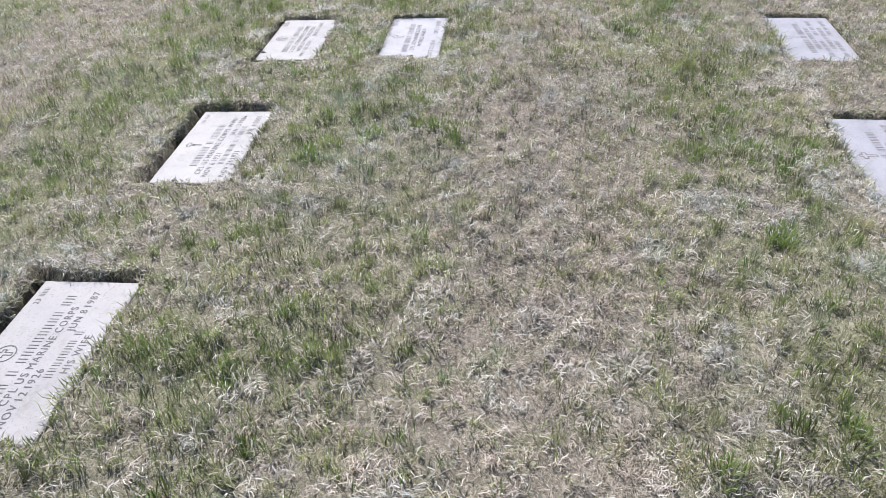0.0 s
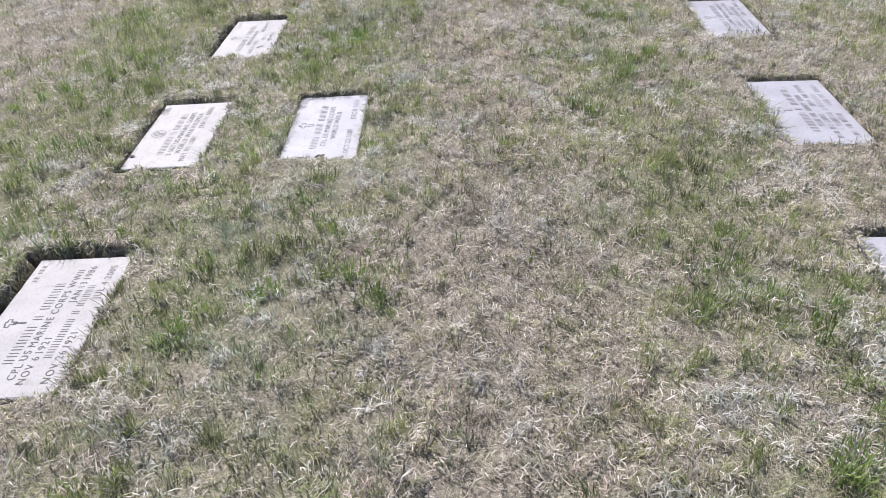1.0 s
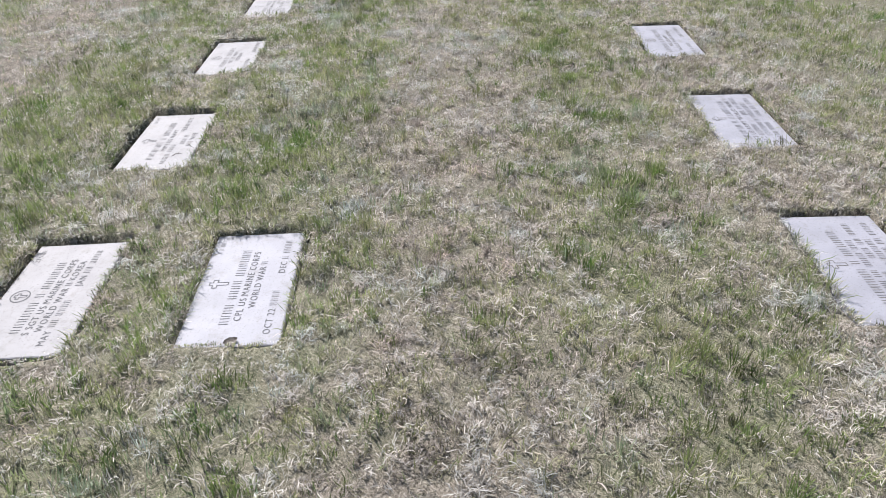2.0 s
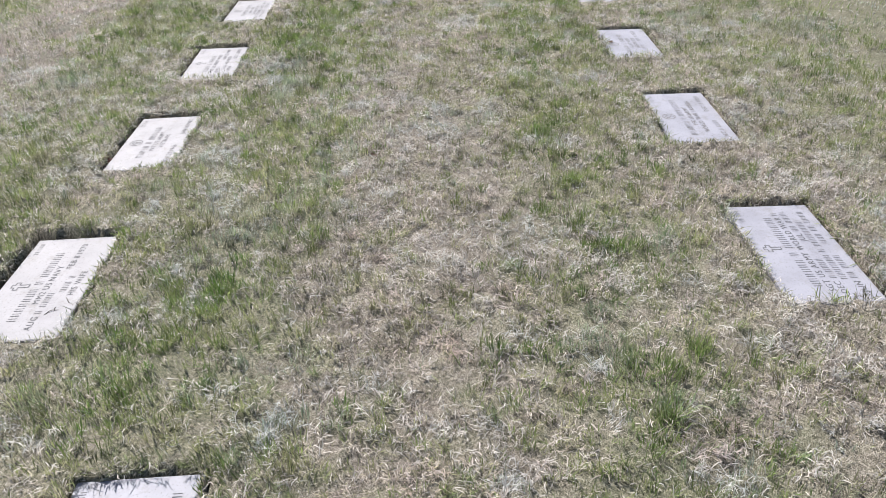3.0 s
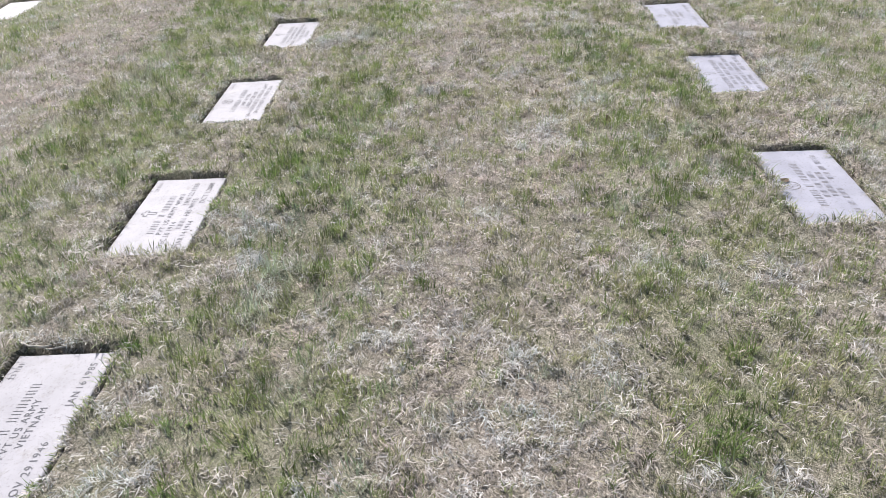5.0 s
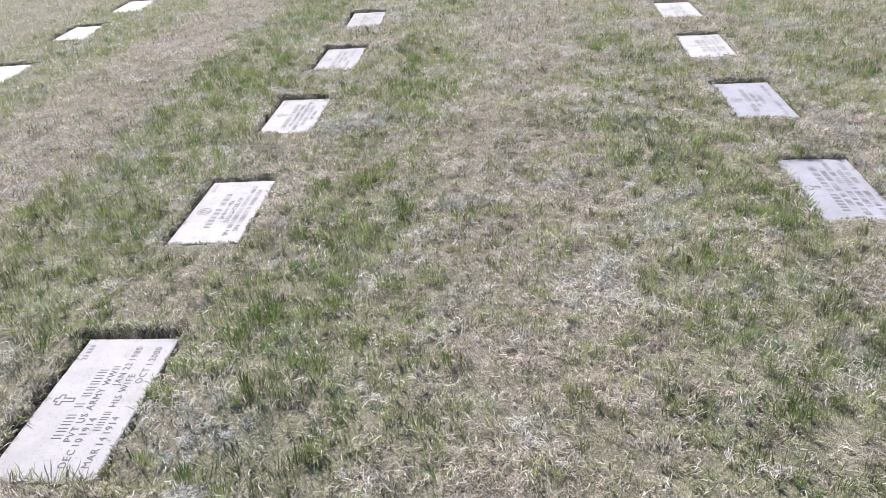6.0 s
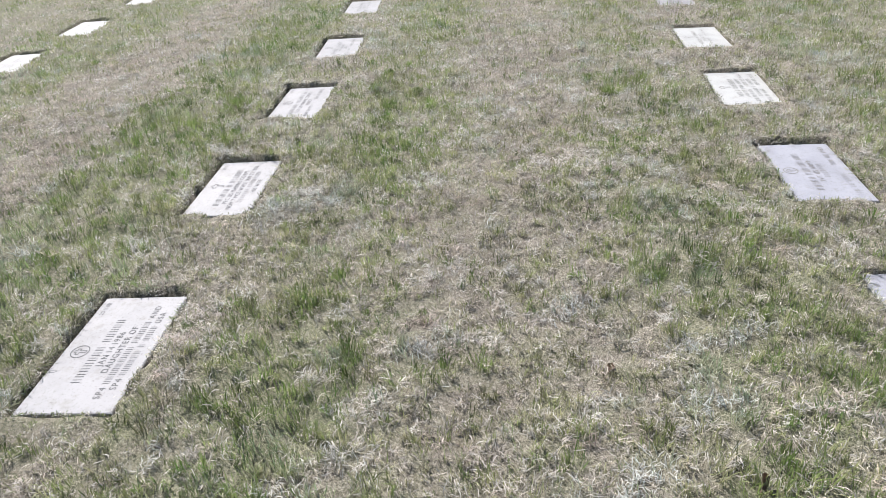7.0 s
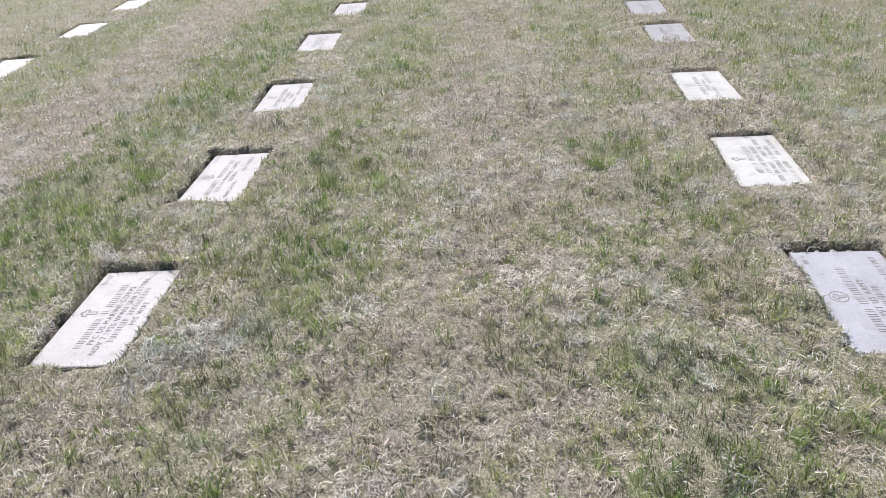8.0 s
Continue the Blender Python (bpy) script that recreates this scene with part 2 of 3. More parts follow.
# where a taller fresh tuft stands out of the turf: x, y
TALL_TUFTS = [
    (-0.21, 1.43), (-0.15, 1.23), (0.86, 0.95), (1.16, 1.09), (-0.22, 0.92), (1.21, 1.88), (-0.24, 2.55), (-0.01, 2.60), (-0.48, 2.35),
    (1.02, 2.42), (1.19, 1.86), (0.08, 2.49), (1.18, 2.77), (-0.18, 3.20), (-0.26, 4.70), (-0.24, 4.79), (1.10, 4.15), (1.12, 4.97),
    (1.26, 4.38), (0.93, 5.27), (0.04, 5.12), (-0.10, 5.41), (1.07, 5.13), (1.01, 6.01), (-0.24, 6.25), (-0.16, 6.85), (1.15, 6.38),
    (1.12, 5.50), (-0.45, 7.77), (-0.52, 7.66), (-0.23, 7.83), (-0.23, 7.49), (-0.33, 8.94), (-0.22, 7.99), (1.02, 11.10), (-0.46, 11.38),
    (-0.25, 8.87), (-0.07, 8.58), (1.14, 8.12), (1.12, 9.10), (-0.18, 11.27), (-0.39, 11.71), (-1.48, 10.83), (-0.30, 10.99), (-0.22, 9.07),
]


def bump_at(v, mid, wide):
    return np.exp(-(((v - mid) / wide) ** 2))


def lane(v, mid, wide):
    """A strip with an even middle and soft edges, as the mower leaves it."""
    return np.exp(-(((v - mid) / wide) ** 4))


def greenness(x, y):
    """How much of the turf is green, from the mown lanes, the known patches and chance."""
    sway = (value_noise(x, y, 1.3, 14) - 0.5) * 0.22
    g = 0.56 + (value_noise(x, y * 0.6, 0.8, 11) - 0.5) * 0.18 + (value_noise(x, y, 0.26, 12) - 0.5) * 0.26 + (value_noise(x, y, 0.085, 13) - 0.5) * 0.36 + (value_noise(x, y, 0.042, 15) - 0.5) * 0.66
    g += -0.28 * lane(x + 0.5 * sway, 0.46, 0.40) + 0.05 * lane(x + sway, -0.28, 0.36) + 0.05 * lane(x + sway, 1.22, 0.32)
    g += -0.20 * bump_at(x, -0.92, 0.26) - 0.28 * bump_at(x + sway, 1.85, 0.32) + 0.08 * lane(x + sway, 2.65, 0.4)
    g += 0.18 * lane(x + 0.5 * sway, -1.50, 0.42) - 0.42 * lane(x + sway, -2.22 - 0.03 * (y - 5), 0.46)
    g += 0.12 * lane(x + sway, -3.15, 0.32) - 0.2 * bump_at(x + sway, -4.6, 0.8)
    for px, py, r in GREEN_PATCHES:
        near = (np.abs(x - px) < 2.2 * r) & (np.abs(y - py) < 2.2 * r)
        g[near] += 0.17 * np.exp(-(((x[near] - px) / r) ** 2 + ((y[near] - py) / r) ** 2))
    return g


FULL = 1850.0  # tufts to the square metre beside the path


def tuft_density(x, y):
    ragged = value_noise(x, y, 0.7, 31) * 0.6 + value_noise(x, y, 0.25, 32) * 0.4
    gap = np.hypot(np.maximum(0, np.maximum(-1.25 - x, x - 2.1)), 0.62 * np.maximum(0, y - 10.2))
    dens = FULL / (1 + 0.45 * gap) ** 2
    dens = np.where((x > -1.6 - 0.30 * (y + 1.2)) & (x < 2.6 + 0.17 * y), dens, 0)
    dens = np.where((x > -1.2 - 0.66 * (y - 0.4)) & (x < 1.5 + 0.40 * (y - 0.4)), dens, dens * 0.12)
    edge = np.minimum(np.minimum(x + 1.6 + 0.30 * (y + 1.2), 2.6 + 0.17 * y - x) / 0.9, (y - 0.25) / 0.12)
    dens = np.where(edge > ragged * 1.1 - 0.12, dens, dens * 0.2)
    return np.where((y > 0.25) & (y < 20) & (x > -7.5) & (x < 5), dens, 0)


def tuft_places(rng):
    cell = 0.25
    cx, cy = np.meshgrid(np.arange(-7.5, 5.0, cell), np.arange(0.25, 20.0, cell))
    cx, cy = cx.ravel(), cy.ravel()
    dens = tuft_density(cx + cell / 2, cy + cell / 2)
    counts = rng.poisson(dens * cell * cell)
    total = counts.sum()
    x = np.repeat(cx, counts) + rng.random(total) * cell
    y = np.repeat(cy, counts) + rng.random(total) * cell
    return x, y, np.repeat(dens, counts)


def build_ground():
    def lines(*spans):
        mid = np.concatenate([np.arange(lo, hi - step / 2, step) for lo, hi, step in spans])
        grow = np.geomspace(0.06, 900, 34)
        return np.concatenate([mid[0] - grow[::-1], mid, mid[-1] + grow])

    xs = lines((-4.3, -3.4, 0.035), (-3.4, -1.5, 0.06), (-1.5, -0.6, 0.020), (-0.6, 1.5, 0.035), (1.5, 2.3, 0.020))
    ys = lines((0.3, 11.8, 0.025), (11.8, 13.2, 0.030), (13.2, 17.3, 0.035))
    gx, gy = np.meshgrid(xs, ys)
    z, dug = lawn_height(gx, gy)
    away = np.maximum(np.maximum(-4.2 - gx, gx - 2.2), np.maximum(0.2 - gy, gy - 17.2))
    z = 0.012 + (z - 0.012) * np.clip(1 - away / 0.6, 0, 1)
    nx, ny = len(xs), len(ys)
    idx = np.arange(nx * ny).reshape(ny, nx)
    quads = np.stack([idx[:-1, :-1], idx[:-1, 1:], idx[1:, 1:], idx[1:, :-1]], -1).reshape(-1, 4)
    me = bpy.data.meshes.new("ground")
    me.vertices.add(nx * ny)
    me.vertices.foreach_set("co", np.stack([gx, gy, z], -1).ravel())
    me.loops.add(quads.size)
    me.loops.foreach_set("vertex_index", quads.ravel())
    me.polygons.add(len(quads))
    me.polygons.foreach_set("loop_start", np.arange(len(quads)) * 4)
    me.polygons.foreach_set("use_smooth", np.ones(len(quads), bool))
    # mask of the dug-outs, for the soil that is coloured as if shaded
    bare_shade = me.attributes.new("bare_shade", "FLOAT", "POINT")
    bare_shade.data.foreach_set("value", dug.ravel())
    lush = me.attributes.new("lush", "FLOAT", "POINT")
    near = np.clip(1 - away / 1.5, 0, 1).ravel()
    lush.data.foreach_set("value", np.clip(0.5 + near * ((greenness(gx.ravel(), gy.ravel()) - 0.5) * 1.35 - 0.03), 0, 1))
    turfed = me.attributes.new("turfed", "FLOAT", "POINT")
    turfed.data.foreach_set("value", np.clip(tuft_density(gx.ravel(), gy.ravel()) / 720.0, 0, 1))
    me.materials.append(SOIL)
    me.update()
    me.validate()
    return tagged(new("ground", me), "dry thatchy lawn soil with dug-out edges round the markers", "ground", kind="structure")


build_ground()


# ---------------------------------------------------------------- grave markers
def slab_bmesh(rng):
    """A flat marble slab with softly chipped edges, its top at z = 0."""
    bm = bmesh.new()
    n_long, n_short = 30, 15
    around = [(-LENGTH / 2 + LENGTH * k / n_long, -HEIGHT / 2) for k in range(n_long)]
    around += [(LENGTH / 2, -HEIGHT / 2 + HEIGHT * k / n_short) for k in range(n_short)]
    around += [(LENGTH / 2 - LENGTH * k / n_long, HEIGHT / 2) for k in range(n_long)]
    around += [(-LENGTH / 2, HEIGHT / 2 - HEIGHT * k / n_short) for k in range(n_short)]
    rings = []
    for inset, z, rough in ((0.0, -THICK, 0.001), (0.0, -0.006, 0.0012), (0.002, -0.002, 0.0014), (0.006, 0.0, 0.0016)):
        ring = []
        for x, y in around:
            k = 1 + (rng.random() < 0.06) * 2.0
            sx, sy = 1 - 2 * inset / LENGTH, 1 - 2 * inset / HEIGHT
            ring.append(bm.verts.new((x * sx - math.copysign(rng.random() * rough * k, x), y * sy - math.copysign(rng.random() * rough * k, y), z)))
        rings.append(ring)
    for low, high in zip(rings, rings[1:]):
        for k in range(len(low)):
            m = (k + 1) % len(low)
            bm.faces.new((low[k], low[m], high[m], high[k]))
    bm.faces.new(rings[-1])
    bm.faces.new(list(reversed(rings[0])))
    return bm


INK_Z = 0.0008
LETTERS = {}


def text_width_mesh(words, size):
    """Flat letters of the built-in font as a mesh, its left end at x = 0, and its width."""
    key = (words, size)
    if key not in LETTERS:
        data = bpy.data.curves.new("words", "FONT")
        data.body, data.size, data.resolution_u, data.space_character = words, size * 1.38, 3, 1.2
        data.fill_mode = "FRONT"
        ob = bpy.data.objects.new("words", data)
        scene.collection.objects.link(ob)
        bpy.context.view_layer.update()
        me = bpy.data.meshes.new_from_object(ob.evaluated_get(bpy.context.evaluated_depsgraph_get()))
        bpy.data.objects.remove(ob)
        xs = [v.co.x for v in me.vertices]
        LETTERS[key] = me, min(xs), max(xs) - min(xs)
    return LETTERS[key]


def inscription(words, size, x, y, anchor, marker, ink):
    """The words of one engraved line on a marker. '=' stands for a letter that is shown as a plain bar; anchor 0 left, 0.5 middle, 1 right."""
    pieces, width, step = [], 0.0, size * 0.92
    for chunk in words.split(" "):
        if not chunk:
            width += step * 0.8
            continue
        if "=" in chunk:
            pieces.append((width, chunk, None))
            width += step * len(chunk)
        else:
            me, low, wide = text_width_mesh(chunk, size)
            pieces.append((width, chunk, (me, low)))
            width += wide
        width += step * 0.75
    width -= step * 0.75
    limit = 0.55 if anchor == 0.5 else 0.27
    if width > limit:
        return inscription(words, size * 0.985 * limit / width, x, y, anchor, marker, ink)
    start = x - anchor * width
    for at, chunk, made in pieces:
        bm = bmesh.new()
        if made:
            bm.from_mesh(made[0])
            for v in bm.verts:
                v.co.x += start + at - made[1]
                v.co.y += y
                v.co.z = INK_Z
        else:
            for k in range(len(chunk)):
                left = start + at + step * (k + 0.14)
                for a, b in ((0.0, 0.12), (0.46, 0.55)):
                    corners = [(left + a * step, y), (left + b * step, y), (left + b * step, y + size), (left + a * step, y + size)]
                    bm.faces.new([bm.verts.new((u, v, INK_Z)) for u, v in corners])
        bm.normal_update()
        for f in bm.faces:
            if f.normal.z < 0:
                f.normal_flip()
        part("inscription", bm, ink, marker, "engraved word" if made else "engraved lettering too worn to read")


def stroke_loop(bm, points, width):
    """A closed outline of the given stroke width."""
    pts = [Vector((x, y)) for x, y in points]
    n = len(pts)
    rows = []
    for side in (-0.5, 0.5):
        row = []
        for k in range(n):
            a, b = (pts[k] - pts[k - 1]).normalized(), (pts[(k + 1) % n] - pts[k]).normalized()
            na, nb = Vector((-a.y, a.x)), Vector((-b.y, b.x))
            m = (na + nb) / max(0.4, 1 + na.dot(nb))
            p = pts[k] + m * width * side
            row.append(bm.verts.new((p.x, p.y, INK_Z)))
        rows.append(row)
    for k in range(n):
        bm.faces.new((rows[0][k], rows[0][(k + 1) % n], rows[1][(k + 1) % n], rows[1][k]))
    for f in bm.faces:
        f.normal_update()
        if f.normal.z < 0:
            f.normal_flip()


def cross_points(x, y, wide, tall, arm):
    h = arm / 2
    top, low, bar = y + tall * 0.42, y - tall * 0.58, y + tall * 0.12
    return [(x - h, low), (x + h, low), (x + h, bar - h), (x + wide / 2, bar - h), (x + wide / 2, bar + h), (x + h, bar + h),
            (x + h, top), (x - h, top), (x - h, bar + h), (x - wide / 2, bar + h), (x - wide / 2, bar - h), (x - h, bar - h)]


def emblem(kind, x, y, marker, ink):
    bm = bmesh.new()
    if kind == "ring":
        stroke_loop(bm, [(x + 0.032 * math.cos(k * math.tau / 40), y + 0.030 * math.sin(k * math.tau / 40)) for k in range(40)], 0.0035)
        stroke_loop(bm, cross_points(x, y + 0.002, 0.030, 0.040, 0.010), 0.0028)
    elif kind == "slim":
        stroke_loop(bm, cross_points(x, y + 0.012, 0.034, 0.034, 0.012), 0.0030)
        stroke_loop(bm, [(x - 0.002, y - 0.036), (x + 0.002, y - 0.036), (x + 0.002, y), (x - 0.002, y)], 0.003)
    else:
        stroke_loop(bm, cross_points(x, y, 0.044, 0.062, 0.015), 0.0032)
    return part("emblem", bm, ink, marker, "engraved cross in a ring" if kind == "ring" else "engraved cross outline")


def grave_marker(row, seed, kind, lines, number="== ===", warm=True, label="", ink=None):
    rng, ink = random.Random(seed), ink or INK
    marker = new("grave_marker")
    cx, cy = centre_of(row)
    marker.matrix_world = pose(cx, cy, 0.004, rng.uniform(-0.5, 0.5), rng.uniform(-0.5, 0.5), 90 + row[2])
    part("slab", slab_bmesh(rng), {True: MARBLE_WARM, False: MARBLE_COOL, "bright": MARBLE_BRIGHT}[warm], marker)
    if kind:
        emblem(kind, rng.uniform(-0.012, 0.012), 0.096, marker, ink)
    for words, size, x, y, anchor in lines:
        inscription(words, size, x, y, anchor, marker, ink)
    if number:
        inscription(number, 0.017, 0.285, 0.120, 1.0, marker, ink)
    stone = "white marble" if warm else "grey-white marble"
    tagged(marker, label or f"flat {stone} grave marker set flush in the lawn", "grave marker", "flat grave markers")
    return marker


def middle(*rows):
    """Centred lines, the first one large."""
    out = []
    for k, words in enumerate(rows):
        if not words:
            continue
        size, y = (0.030, 0.016) if k == 0 else (0.0235, 0.016 - 0.034 * k)
        if "|" in words:
            left, right = words.split("|")
            out += [(left.strip(), size, -0.265, y, 0.0), (right.strip(), size, 0.265, y, 1.0)]
        else:
            out.append((words, size, 0.0, y, 0.5))
    return out


LEFT_TEXT = [
    ("ring", middle("===== = ======== ==", "CPL US MARINE CORPS", "NOV 12 1926 | JUN 8 1987", "======= =", "HIS WIFE"), "23 ==="),
    ("slim", middle("====== = =====", "CPL US MARINE CORPS WWII", "NOV 6 1921 | JAN 13 1986", "======== = =====", "NOV 26 1921 | JUL 4 2005"), "== ==="),
    ("ring", middle("====== = ======", "S SGT US MARINE CORPS", "WORLD WAR II KOREA", "MAY == 19== | JAN == 19=="), "23 ==="),
    ("cross", middle("======= = ======", "MM2 US NAVY", "AUG = 192= | FEB 8 1970", "=== =", "HIS WIFE"), "23 ==="),
    ("ring", middle("===== = ======", "PVT US ARMY", "VIETNAM", "", "NOV 29 1946 | JAN 16 1985"), "23 12="),
    ("cross", middle("==== = =====", "PVT US ARMY WWII", "DEC 10 1914 | JAN 22 1985", "==== HIS WIFE", "MAR 14 1914 | OCT 1 2000"), "23 12="),
    ("ring", middle("======= =====", "JAN 14 1986", "DAUGHTER OF", "SP4 ========= ====== AND", "SP4 ====== = ==== USA"), "23 12="),
    ("cross", middle("======= = ======", "PFC US MARINE CORPS", "NOV 7 1925 WWII JAN 25 1986", "======= =========", "HIS WIFE"), "23 123"),
    ("ring", middle("======= ====== ==", "SGT US MARINE CORPS", "KOREA", "MAR 24 1931 | === = ===="), "23 ==="),
    ("ring", middle("====== = ======", "=== == ====", "=====", "=== == ==== | === == ===="), ""),
    ("cross", middle("====== = ======", "=== == ====", "=== == ==== | === == ===="), ""),
    ("cross", middle("====== = ======", "=== == ====", "=== == ==== | === == ===="), "")]
RIGHT_TEXT = [
    ("cross", middle("====== = ======", "=== == ====", "=== == ==== | === == ====", "======= ="), "== ==="),
    ("cross", middle("======= = ======", "=== == ==== ===", "=== == ==== | === == ====", "====== = ======", "=== == ==== | === == ===="), ""),
    ("cross", middle("====== = ========", "SGT US ARMY WORLD WAR II", "DEC = 19== | JUL == 19==", "======= = ========", "JUN == 19== | === == ===="), "== ==="),
    ("ring", middle("====== = ========", "PFC US ARMY", "WORLD WAR II KOREA", "", "DEC = 192= | DEC 12 198="), "== ==="),
    ("ring", middle("===== = ======", "=== == ====", "====== ===", "=== == ==== | === == ===="), ""),
    ("cross", middle("====== = ========", "=== == ==== =====", "=== == ==== | === == ====", "======= = ========", "=== == ==== | === == ===="), "== ="),
    ("ring", middle("===== =========", "PVT US ARMY", "=======", "", "=== == ==== | === == 1983"), "== ="),
    ("cross", middle("=== = =======", "=== == ==== =====", "=== == ==== | === == ====", "======= = ======", "=== == ==== | === == ===="), ""),
    ("cross", middle("====== = ======", "=== == ====", "=== == ==== | === == ===="), ""),
    ("", middle("====== = ======", "=== == ====", "=== == ==== | === == ===="), ""),
    ("", middle("====== = ======", "=== == ====", "=== == ==== | === == ===="), "")]

for k, (row, (kind, lines, number)) in enumerate(zip(LEFT_ROW, LEFT_TEXT)):
    grave_marker(row, 10 + k, kind, lines, number)
grave_marker(PAIR_STONE, 50, "cross", middle("==== ==== ======", "CPL US MARINE CORPS", "WORLD WAR II", "", "OCT 22 192= | DEC = 200="), "== ===", False,
             "flat white marble grave marker beside its mate in the lawn")
for k, (row, (kind, lines, number)) in enumerate(zip(RIGHT_ROW, RIGHT_TEXT)):
    grave_marker(row, 60 + k, kind, lines, number, {7: "bright", 8: "bright", 9: True, 10: True}.get(k, False), ink={2: INK, 0: INK_MID, 1: INK_MID, 3: INK_MID, 4: INK_MID, 5: INK_MID, 7: INK_MID}.get(k, INK_FAINT))
for k, row in enumerate(FAR_ROW):
    grave_marker(row, 90 + k, "cross", middle("====== = ======", "=== == ====", "=== == ==== | === == ===="), "", ink=INK_FAINT)


# ---------------------------------------------------------------- the lawn
def fringe_places(rng):
    """Blades that grow round each marker and lean over its edge or over the dug-out beside it."""
    xs, ys, ways = [], [], []
    for row in PLAN:
        cx, cy = centre_of(row)
        t, inward = radians(row[2]), 1.0 if cx > 1.0 else -1.0
        count = 260 if cy < 11 else 120
        along, out = rng.random(count) - 0.5, 0.004 + rng.random(count) * 0.016
        u1, v1, w1 = along * (HEIGHT + 0.03), -LENGTH / 2 - out, np.full(count, math.pi / 2)
        count2 = count * 2
        along2, out2 = rng.random(count2) - 0.5, 0.004 + rng.random(count2) * 0.016
        u2, v2 = -inward * (HEIGHT / 2 + out2), along2 * LENGTH
        w2 = np.full(count2, 0.0 if inward > 0 else math.pi)
        along3, out3 = rng.random(count2) - 0.5, rng.random(count2) * 0.016 - 0.004
        u3, v3 = inward * (HEIGHT / 2 + 0.72 * row[4] + out3 + 0.004), along3 * LENGTH
        w3 = np.full(count2, math.pi if inward > 0 else 0.0)
        few = count // 2
        along4, out4 = rng.random(few) - 0.5, rng.random(few) * 0.016 + 0.004
        u4, v4, w4 = along4 * (HEIGHT + 0.03), LENGTH / 2 + 0.8 * row[3] + out4, np.full(few, -math.pi / 2)
        u, v, w = np.concatenate([u1, u2, u3, u4]), np.concatenate([v1, v2, v3, v4]), np.concatenate([w1, w2, w3, w4])
        keep = rng.random(len(u)) < (value_noise(u + cx * 7, v + cy * 7, 0.05, 77) * 1.5) ** 2
        u, v, w = u[keep], v[keep], w[keep]
        xs.append(cx + u * math.cos(t) - v * math.sin(t))
        ys.append(cy + u * math.sin(t) + v * math.cos(t))
        ways.append(w + t)
    return np.concatenate(xs), np.concatenate(ys), np.concatenate(ways)


def near_trim(x, y):
    """How much shorter the turf stands along each marker's near and inner edges, where it has been cut low."""
    trim = np.ones(x.shape)
    for row in PLAN:
        cx, cy = centre_of(row)
        t = radians(row[2])
        near = (np.abs(x - cx) < 0.5) & (np.abs(y - cy) < 0.6)
        dx, dy = x[near] - cx, y[near] - cy
        u, v = dx * math.cos(t) + dy * math.sin(t), -dx * math.sin(t) + dy * math.cos(t)
        strip = (np.abs(u) < HEIGHT / 2 + 0.015) & (v < -LENGTH / 2 + 0.01) & (v > -LENGTH / 2 - 0.11)
        cover = row[5] if len(row) > 5 else 0.03
        inward = u if cx < 1.0 else -u
        beside = (np.abs(v) < LENGTH / 2 + 0.02) & (inward > HEIGHT / 2 - 0.01) & (inward < HEIGHT / 2 + 0.06)
        trim[near] = np.where(beside, 0.88 if cy < (7 if cx < 1.0 else 9) else 0.5, trim[near])
        trim[near] = np.where(strip, np.clip(cover / 0.055, 0.30, 1.25), trim[near])
    return trim


